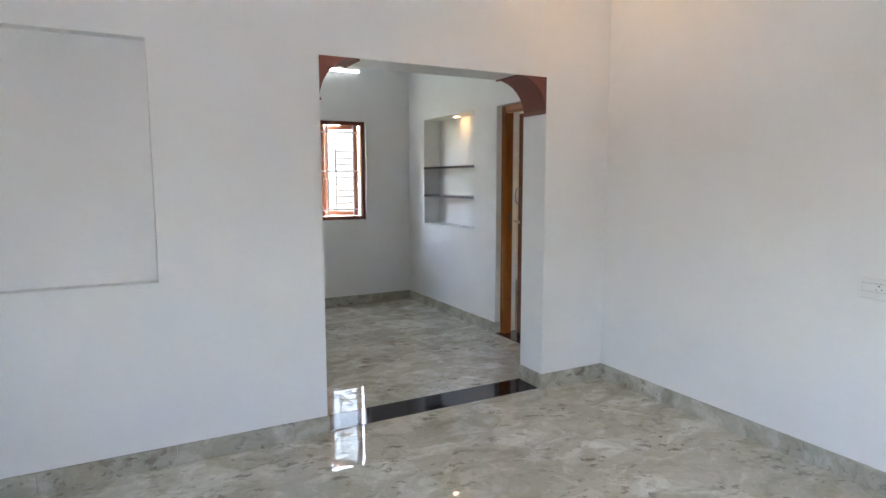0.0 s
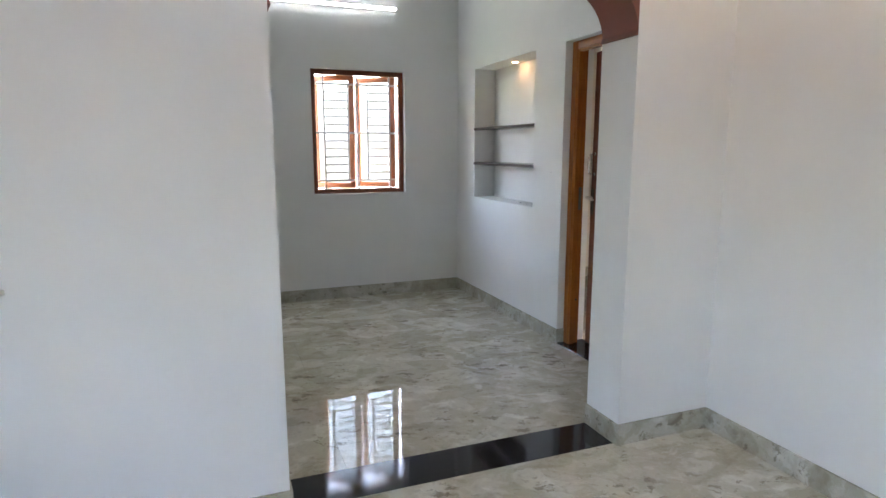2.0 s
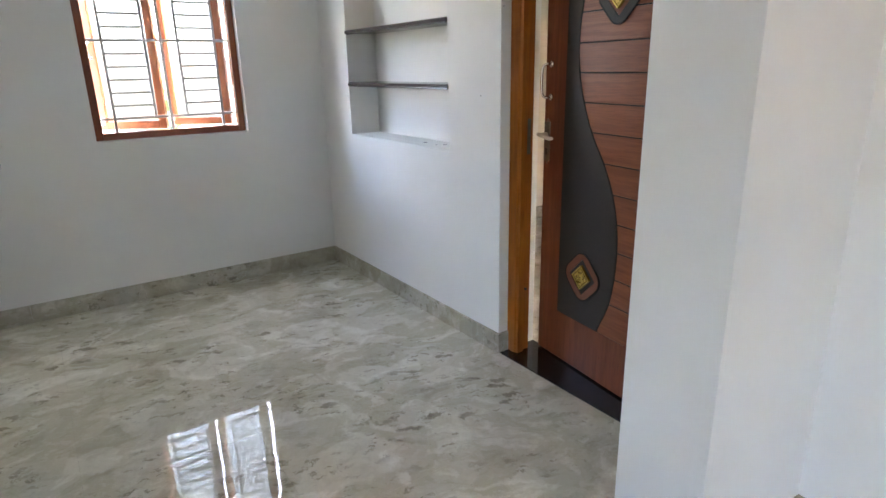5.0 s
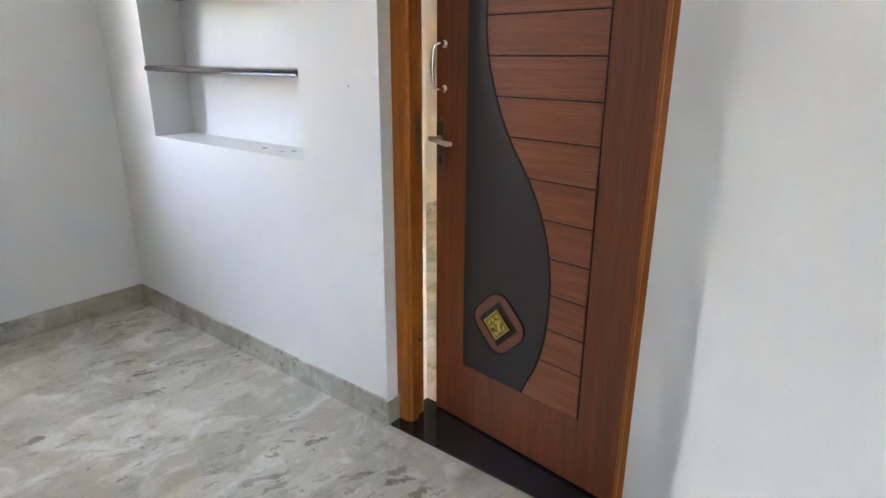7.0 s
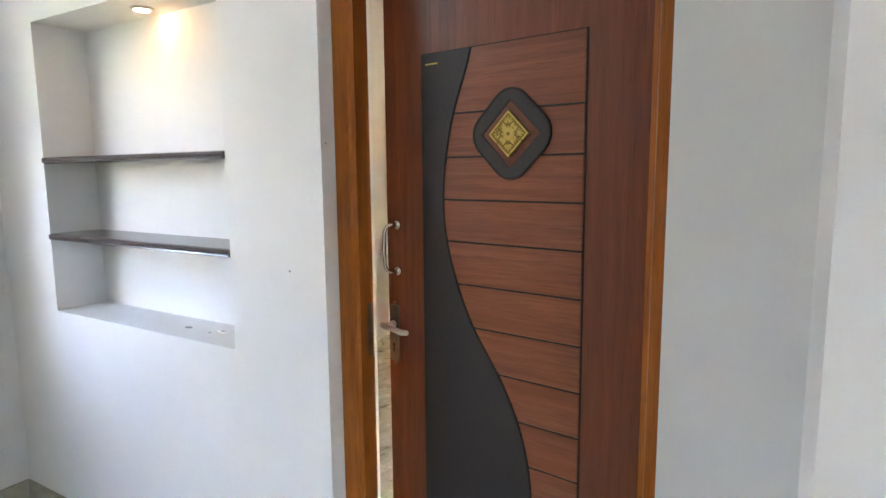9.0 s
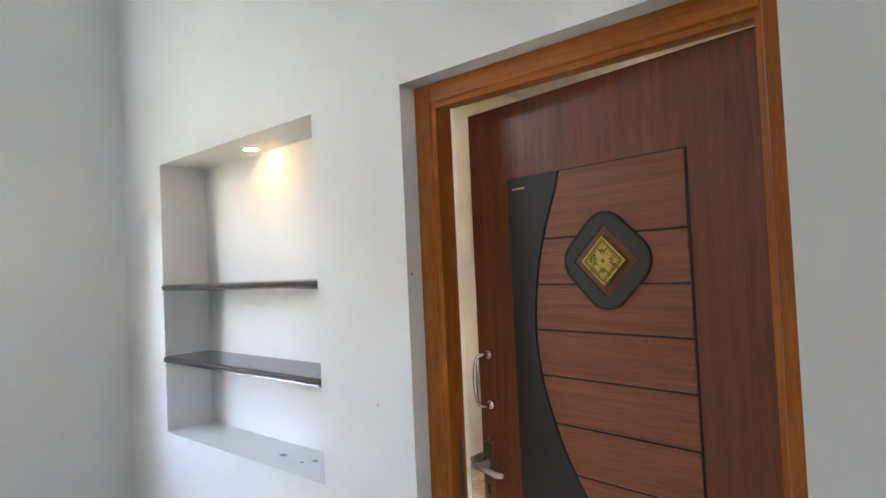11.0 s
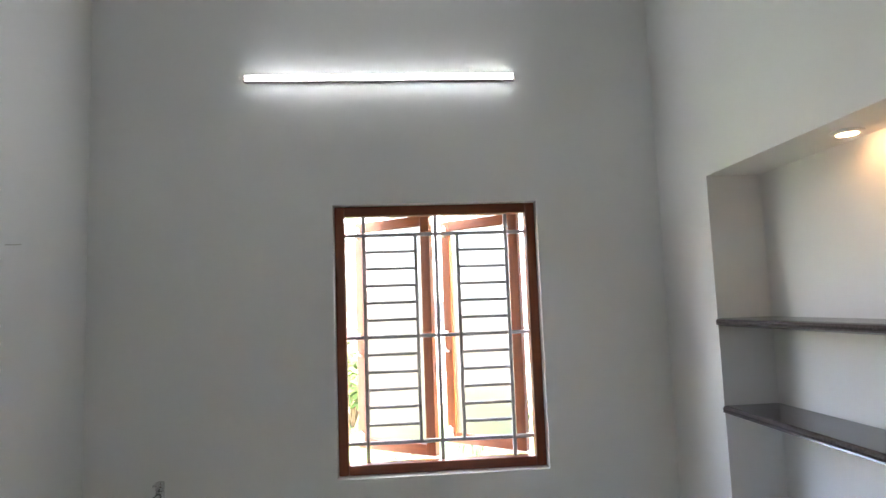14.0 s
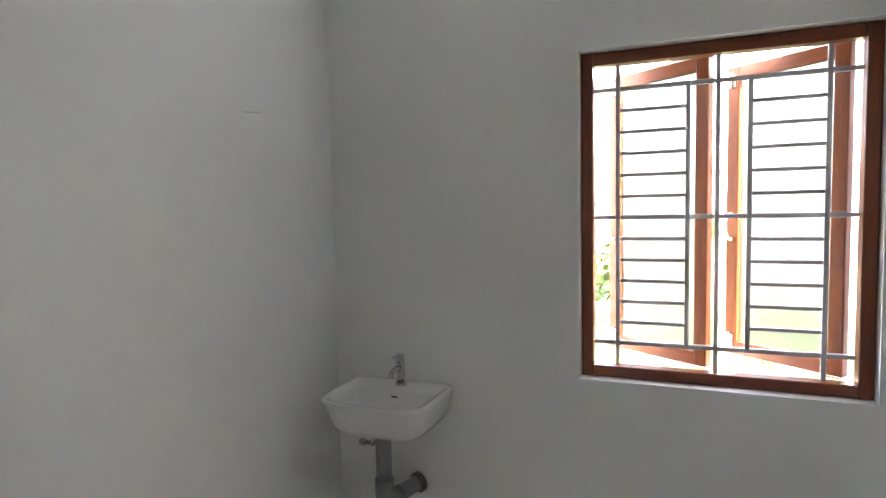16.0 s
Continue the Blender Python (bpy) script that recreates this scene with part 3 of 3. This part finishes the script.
def sash(x, y, turn):
    """An outward-opened casement; its origin is the stile by the frame, it runs towards -x."""
    e = new("sash")
    e.parent = wf
    e.matrix_world = pose(x, y, 0, 0, 0, turn)
    w, z0, z1, st, th = 0.413, 1.036, 2.086, 0.047, 0.034
    box("stile", (-w, 0, z0), (-w + st, th, z1), SASH_V, 0.004, e, 2)
    box("stile", (-st, 0, z0), (0, th, z1), SASH_V, 0.004, e, 2)
    box("rail", (-w + st, 0.001, z0), (-st, th - 0.001, z0 + st), SASH_H, 0.003, e, 2)
    box("rail", (-w + st, 0.001, z1 - st), (-st, th - 0.001, z1), SASH_H, 0.003, e, 2)
    p = box("pane", (-w + st - 0.006, 0.014, z0 + st - 0.006), (-st + 0.006, 0.019, z1 - st + 0.006), FROST, 0, e)
    p.visible_shadow = False
    u = -w + st * 0.45
    bm = bmesh.new()
    sweep(bm, [(u, 0.0, 1.555), (u, -0.018, 1.553), (u - 0.004, -0.028, 1.53), (u - 0.004, -0.028, 1.49), (u, -0.018, 1.465), (u, 0.0, 1.462)], [0.007, 0.006, 0.005, 0.005, 0.006, 0.007], 8)
    finish(bm, "handle", PLASTIC, True, e)
    for zc in (z1 - 0.05, z0 + 0.05):
        box("bolt_plate", (u - 0.012, -0.004, zc - 0.022), (u + 0.012, 0.001, zc + 0.022), STEEL, 0.001, e)
        tube("bolt", [(u, -0.006, zc - 0.028), (u, -0.006, zc + 0.03)], 0.004, STEEL, e, 8)
    for zc in (z0 - 0.006, z1 + 0.006):
        box("stay", (-0.22, 0.004, zc - 0.003), (-0.01, 0.018, zc + 0.003), STEEL, 0, e)


sash(1.972, 6.765, -33.5)
sash(2.367, 6.765, -38.5)

# ---- wash basin ----
wb = thing("wash_basin", "white ceramic wall-hung wash basin with rounded front", "basin", (0.886, YN, 0.0))


def basin_ring(w, d, z, back=0.0, n=40, p=4.2):
    """A rounded outline: flat at the wall, curved towards the room."""
    out = []
    for k in range(n):
        a = math.pi * 2 * k / n
        c, s = math.cos(a), math.sin(a)
        u = math.copysign(abs(c) ** (2 / p), c) * w / 2
        if s > 0:
            u = math.copysign(abs(c) ** 0.16, c) * w / 2
        v = math.copysign(abs(s) ** ((2 / p) if s < 0 else 0.16), s) * d / 2
        out.append((u, -back - d / 2 + v, z))
    return out


bm = bmesh.new()
levels = [basin_ring(0.29, 0.24, 0.795, 0.03), basin_ring(0.345, 0.29, 0.801, 0.01), basin_ring(0.375, 0.308, 0.822, 0.0), basin_ring(0.415, 0.335, 0.900, 0.0), basin_ring(0.427, 0.345, 0.918, 0.0), basin_ring(0.423, 0.342, 0.924, 0.001),
          basin_ring(0.40, 0.325, 0.924, 0.008), basin_ring(0.37, 0.225, 0.919, 0.092), basin_ring(0.355, 0.215, 0.905, 0.098), basin_ring(0.31, 0.19, 0.85, 0.11), basin_ring(0.18, 0.10, 0.825, 0.145)]
rings = [[bm.verts.new(p) for p in lv] for lv in levels]
for r0, r1 in zip(rings, rings[1:]):
    for k in range(len(r0)):
        j = (k + 1) % len(r0)
        bm.faces.new((r0[k], r0[j], r1[j], r1[k]))
bm.faces.new(rings[0][::-1])
bm.faces.new(rings[-1])
finish(bm, "bowl", CERAMIC, True, wb)
box("overflow_slot", (-0.013, -0.1075, 0.884), (0.013, -0.1005, 0.889), BLACK, 0.001, wb)
tube("drain", [(0, -0.19, 0.826), (0, -0.19, 0.829)], [0.022, 0.02], CHROME, wb, 20)
tap = thing("pillar_tap", "chrome pillar tap on the wash basin", "tap", (0.893, YN - 0.060, 0.923))
tube("foot", [(0, 0, 0), (0, 0, 0.006), (0, 0, 0.010)], [0.023, 0.023, 0.017], CHROME, tap, 20)
tube("body", [(0, 0, 0.008), (0, 0, 0.05), (0, 0, 0.083), (0, 0, 0.086)], [0.016, 0.0165, 0.0165, 0.014], CHROME, tap, 20)
tube("cap", [(0, 0, 0.084), (0, 0, 0.089), (0, 0, 0.114), (0, 0, 0.118)], [0.013, 0.0165, 0.0165, 0.014], CHROME, tap, 20)
box("lever", (-0.008, -0.055, 0.112), (0.008, 0.006, 0.121), CHROME, 0.003, tap, 2)
tube("spout", [(0, -0.004, 0.068), (0, -0.035, 0.070), (0, -0.066, 0.066), (0, -0.076, 0.058), (0, -0.078, 0.046)], [0.011, 0.011, 0.0115, 0.012, 0.0125], CHROME, tap, 14)
wp = thing("waste_pipe", "grey plastic waste pipe under the basin", "pipe", (0.862, YN - 0.155, 0.0))
tube("collar", [(0, 0, 0.798), (0, 0, 0.775), (0, 0, 0.755), (0, 0, 0.75)], [0.040, 0.040, 0.036, 0.03], PVC, wp, 20)
tube("pipe", [(0, 0, 0.76), (0, 0, 0.55)], 0.030, PVC, wp, 20)
tube("elbow", [(0, 0, 0.588), (0, 0, 0.586), (0, 0, 0.525), (0.004, 0.008, 0.503), (0.014, 0.028, 0.496), (0.034, 0.066, 0.502), (0.036, 0.069, 0.503)],
     [0.030, 0.036, 0.036, 0.036, 0.036, 0.036, 0.030], PVC, wp, 20)
tube("wall_branch", [(0.03, 0.06, 0.501), (0.06, 0.115, 0.514), (0.08, 0.153, 0.522)], 0.030, PVC, wp, 18)
tube("wall_collar", [(0.07, 0.133, 0.518), (0.08, 0.153, 0.522)], [0.04, 0.04], OLDSTEEL, wp, 18)
av = thing("angle_valve", "small chrome angle valve on the wall", "valve", (0.752, YN, 0.665))
tube("body", [(0, 0, 0), (0, -0.008, 0), (0, -0.010, 0), (0, -0.05, 0)], [0.022, 0.022, 0.011, 0.011], CHROME, av, 14)
tube("knob", [(0, -0.04, 0), (-0.03, -0.045, 0), (-0.034, -0.045, 0), (-0.055, -0.047, 0)], [0.009, 0.009, 0.015, 0.013], CHROME, av, 12)
tube("hose", [(0, -0.045, 0.008), (0.004, -0.046, 0.05), (0.02, -0.05, 0.075)], 0.006, STEEL, av, 8)

# ---- socket plate in the hall ----
so = thing("socket_plate", "white plastic wall socket plate", "socket", (XE, 1.51, 0.955))
box("plate", (-0.012, -0.135, -0.042), (0.0, 0.125, 0.042), PLASTIC, 0.005, so, 3)
box("module_rim", (-0.0135, -0.125, -0.020), (-0.011, 0.103, 0.020), OLDSTEEL, 0.0005, so)
box("module", (-0.0150, -0.124, -0.019), (-0.0125, 0.102, 0.019), PLASTIC, 0.001, so)
for yy, zz_, r in ((0.03, 0.009, 0.0035), (0.042, -0.007, 0.0028), (0.018, -0.007, 0.0028)):
    tube("pin_hole", [(-0.0146, yy, zz_), (-0.0156, yy, zz_)], r, BLACK, so, 8)
tube("wire_bulge", [(-0.003, 0.115, -0.052), (-0.004, 0.05, -0.055), (-0.004, -0.06, -0.06), (-0.003, -0.135, -0.075)], 0.004, PLASTIC, so, 6)

# ---- small marks ----
tagged(tube("wall_scratch", [(XW + 0.0005, 6.23, 1.936), (XW + 0.0008, 6.19, 1.930), (XW + 0.0005, 6.15, 1.926)], 0.0013, GROUT, None, 5), "thin grey scratch on the white wall", "scratch")
for x, y, r in ((3.085, 5.52, 0.012), (3.11, 5.36, 0.010), (3.075, 5.39, 0.006)):
    bm = bmesh.new()
    bmesh.ops.create_icosphere(bm, subdivisions=2, radius=r)
    for v in bm.verts:
        v.co.z = max(0, v.co.z) * 0.25
        v.co.y *= 1.5
        v.co *= 1 + 0.3 * noise.noise(v.co * 120)
    ob = finish(bm, "plaster_crumb", PVC, True)
    ob.location = (x, y, NICHE[2])
    tagged(ob, "small grey plaster crumb on the niche sill", "crumb", "crumbs on the sill")
for y, z, r in ((4.727, 1.605, 0.0032), (4.884, 1.238, 0.0035)):
    bm = bmesh.new()
    bmesh.ops.create_icosphere(bm, subdivisions=2, radius=r)
    for v in bm.verts:
        v.co *= 1 + 0.35 * noise.noise(v.co * 200 + Vector((y, z, 0)))
        v.co.x *= 0.3
    ob = finish(bm, "nail_mark", PVC, True)
    ob.location = (XE - 0.0005, y, z)
    tagged(ob, "small grey filled nail hole on the white wall", "wall mark", "nail marks")
bm = bmesh.new()
bmesh.ops.create_icosphere(bm, subdivisions=2, radius=0.008)
for v in bm.verts:
    v.co.z = max(0, v.co.z) * 0.4
    v.co.x *= 1.6
ob = finish(bm, "dark_chip", BLACK, True)
ob.location = (2.56, 2.38, 0.0)
tagged(ob, "small dark chip lying on the tiles", "chip")

# ---- outside ----
bm = bmesh.new()
bmesh.ops.create_grid(bm, x_segments=60, y_segments=60, size=400)
for v in bm.verts:
    v.co.z = -0.42
tagged(finish(bm, "ground", EARTH), "pale sandy earth round the house", "ground", kind="structure")
tagged(box("lawn", (-7, YN + 0.6, -0.44), (9, 16, -0.408), GRASS), "green grass behind the house", "lawn", kind="structure")
tagged(box("road", (-60, 17, -0.44), (60, 23, -0.40), ROAD), "pale sandy road beyond the grass", "road", kind="structure")
rng = random.Random(5)
bm = bmesh.new()
for k in range(5200):
    x, y = rng.uniform(-2.5, 6.5), YN + 0.5 + 10 * rng.random() ** 1.6
    h, a, w = rng.uniform(0.05, 0.2), rng.uniform(0, 6.28), rng.uniform(0.005, 0.012)
    dx, dy = math.cos(a) * w, math.sin(a) * w
    lx, ly = rng.uniform(-0.06, 0.06), rng.uniform(-0.06, 0.06)
    q = [bm.verts.new(p) for p in ((x - dx, y - dy, -0.43), (x + dx, y + dy, -0.43), (x + lx, y + ly, -0.42 + h))]
    bm.faces.new(q)
tagged(finish(bm, "grass_tufts", GRASS), "tufts of green grass", "grass", kind="stuff")


def house(x, y, w, d, h, label, storeys=2):
    e = thing("house", label, "house", (x, y, -0.42), 0, "houses across the road")
    box("body", (0, 0, 0), (w, d, h), OUTER, 0.02, e)
    box("roof_slab", (-0.3, -0.4, h), (w + 0.3, d + 0.3, h + 0.18), OUTER, 0.02, e)
    box("parapet", (0, -0.02, h + 0.18), (w, 0.15, h + 0.9), OUTER, 0.02, e)
    for s in range(storeys):
        z = 1.0 + s * 3.0
        for k in range(int(w // 2.6)):
            u = 0.9 + k * 2.6
            box("window_pane", (u, -0.012, z), (u + 1.2, 0.05, z + 1.3), WINDARK, 0, e)
            box("window_trim", (u - 0.08, -0.05, z - 0.1), (u + 1.28, -0.013, z), OUTER, 0, e)
            box("sunshade", (u - 0.15, -0.45, z + 1.4), (u + 1.35, 0.0, z + 1.5), OUTER, 0.01, e)
    return e


house(-14, 30, 11, 9, 6.2, "white rendered two-storey house across the road")
house(2.5, 33, 9, 9, 3.4, "white rendered single-storey house across the road", 1)
house(16, 30, 10, 9, 6.2, "white rendered two-storey house across the road")
cw_ = box("compound_wall", (-40, 25.5, -0.42), (40, 25.7, 0.95), OUTER, 0.02)
tagged(cw_, "low white rendered compound wall along the road", "garden wall")
tagged(box("tiled_coping", (-40, 25.45, 0.95), (40, 25.75, 1.02), ROOFTILE, 0.01), "red-brown coping on the compound wall", "coping", kind="structure")


def shrub(x, y, h, seed):
    r = random.Random(seed)
    e = thing("shrub", "leafy green shrub in the grass", "shrub", (x, y, -0.42), 0, "shrubs in the grass")
    bm = bmesh.new()
    for k in range(7):
        a, s = r.uniform(0, 6.28), r.uniform(0.15, 0.45) * h
        sweep(bm, [(0, 0, 0), (math.cos(a) * s * 0.4, math.sin(a) * s * 0.4, h * 0.4), (math.cos(a) * s, math.sin(a) * s, h * r.uniform(0.7, 0.95))], [0.02 * h, 0.014 * h, 0.006 * h], 6)
    finish(bm, "stem", TRUNK, True, e)
    bm = bmesh.new()
    for k in range(900):
        a, q = r.uniform(0, 6.28), r.random() ** 0.5
        p = Vector((math.cos(a) * q * 0.5 * h, math.sin(a) * q * 0.5 * h, h * (0.3 + 0.75 * r.random() * (1.05 - 0.6 * q))))
        d1 = Vector((r.uniform(-1, 1), r.uniform(-1, 1), r.uniform(-0.6, 0.8))).normalized() * 0.07 * h
        d2 = d1.orthogonal() * 0.4
        bm.faces.new([bm.verts.new(p + v) for v in (-d1, d2, d1, -d2)])
    ob = finish(bm, "foliage", GRASS, False, e)
    ob["kind"] = "stuff"


shrub(0.9, 15.0, 1.5, 1)
shrub(3.1, 13.0, 1.1, 2)
shrub(1.6, 24.4, 2.4, 3)
shrub(4.8, 24.2, 2.0, 4)

# ---- skirting and tiles ----
HS = 0.105


def skirt_run(name, axis, u0, u1, face, out, step=0.6, start=0.0):
    """Skirting tiles along a wall; out is the side that they stand proud on."""
    e = tagged(new(name), "beige marble-look skirting tiles along the wall", "skirting", kind="structure")
    u = u0
    first = step - start
    while u < u1 - 1e-4:
        v = min(u1, u + first)
        first = step
        a, b = sorted((face, face + out * 0.011))
        lo, hi = ((u + 0.0006, a, 0.0), (v - 0.0006, b, HS)) if axis == "x" else ((a, u + 0.0006, 0.0), (b, v - 0.0006, HS))
        c = [(p + q) / 2 for p, q in zip(lo, hi)]
        ob = box("skirting_tile", [p - q for p, q in zip(lo, c)], [p - q for p, q in zip(hi, c)], SKIRT, 0.0012, e)
        ob.location = c
        u = v
    return e


skirt_run("baseboard_hall_north_a", "x", -2.0, OPEN[0], YP0, -1, start=0.28)
skirt_run("baseboard_hall_north_b", "x", OPEN[1], XE - 0.011, YP0, -1)
skirt_run("baseboard_hall_east", "y", -2.2, YP0, XE, -1, start=0.25)
skirt_run("baseboard_jamb_east", "y", YP0 - 0.011, YP1, OPEN[1], -1)
skirt_run("baseboard_jamb_west", "y", YP0 - 0.011, YP1, OPEN[0], 1)
skirt_run("baseboard_room_south_a", "x", OPEN[1], XE - 0.011, YP1, 1)
skirt_run("baseboard_room_south_b", "x", XW + 0.011, OPEN[0], YP1, 1)
skirt_run("baseboard_room_east_a", "y", YP1 + 0.011, DOOR[0], XE, -1)
skirt_run("baseboard_room_east_b", "y", DOOR[1], YN - 0.011, XE, -1, start=0.2)
skirt_run("baseboard_door_reveal", "x", XE - 0.011, 3.04, DOOR[1], -1)
skirt_run("baseboard_door_reveal_b", "x", XE - 0.011, 3.04, DOOR[0], 1)
skirt_run("baseboard_room_north", "x", XW, XE, YN, -1, start=0.1)
skirt_run("baseboard_room_west", "y", YP1, YN - 0.011, XW, 1)
skirt_run("baseboard_far_north", "x", 3.215, 6.67, YN - 0.008, -1)

bm = bmesh.new()
add_box(bm, (-0.2997, -0.2997, -0.011), (0.2997, 0.2997, 0.0), 0.0003)
TILE_MESH = bpy.data.meshes.new("floor_tile")
bm.to_mesh(TILE_MESH)
bm.free()
TILE_MESH.materials.append(TILE)


def lay(x0, x1, y0, y1, ox, oy):
    """Tiles of 0.6 m, cut to the room's edges."""
    i0, i1 = math.floor((x0 - ox) / 0.6), math.ceil((x1 - ox) / 0.6)
    j0, j1 = math.floor((y0 - oy) / 0.6), math.ceil((y1 - oy) / 0.6)
    for i in range(i0, i1):
        for j in range(j0, j1):
            a, b, c, d = ox + i * 0.6, ox + i * 0.6 + 0.6, oy + j * 0.6, oy + j * 0.6 + 0.6
            a2, b2, c2, d2 = max(a, x0), min(b, x1), max(c, y0), min(d, y1)
            if b2 - a2 < 0.004 or d2 - c2 < 0.004:
                continue
            if (a, b, c, d) == (a2, b2, c2, d2):
                ob = new("floor_tile", TILE_MESH)
                ob.parent = sub
            else:
                hx, hy = (b2 - a2) / 2, (d2 - c2) / 2
                ob = box("floor_tile", (-hx + 0.0003, -hy + 0.0003, -0.011), (hx - 0.0003, hy - 0.0003, 0.0), TILE, 0.0003, sub)
            ob.location = ((a2 + b2) / 2, (c2 + d2) / 2, 0)


lay(-2.0, XE, -2.2, 3.345, 2.985, 3.345)
lay(XW, XE, 3.579, YN, 2.985, 3.579)
lay(3.216, 6.67, 1.3, YN, 3.216, 3.579)
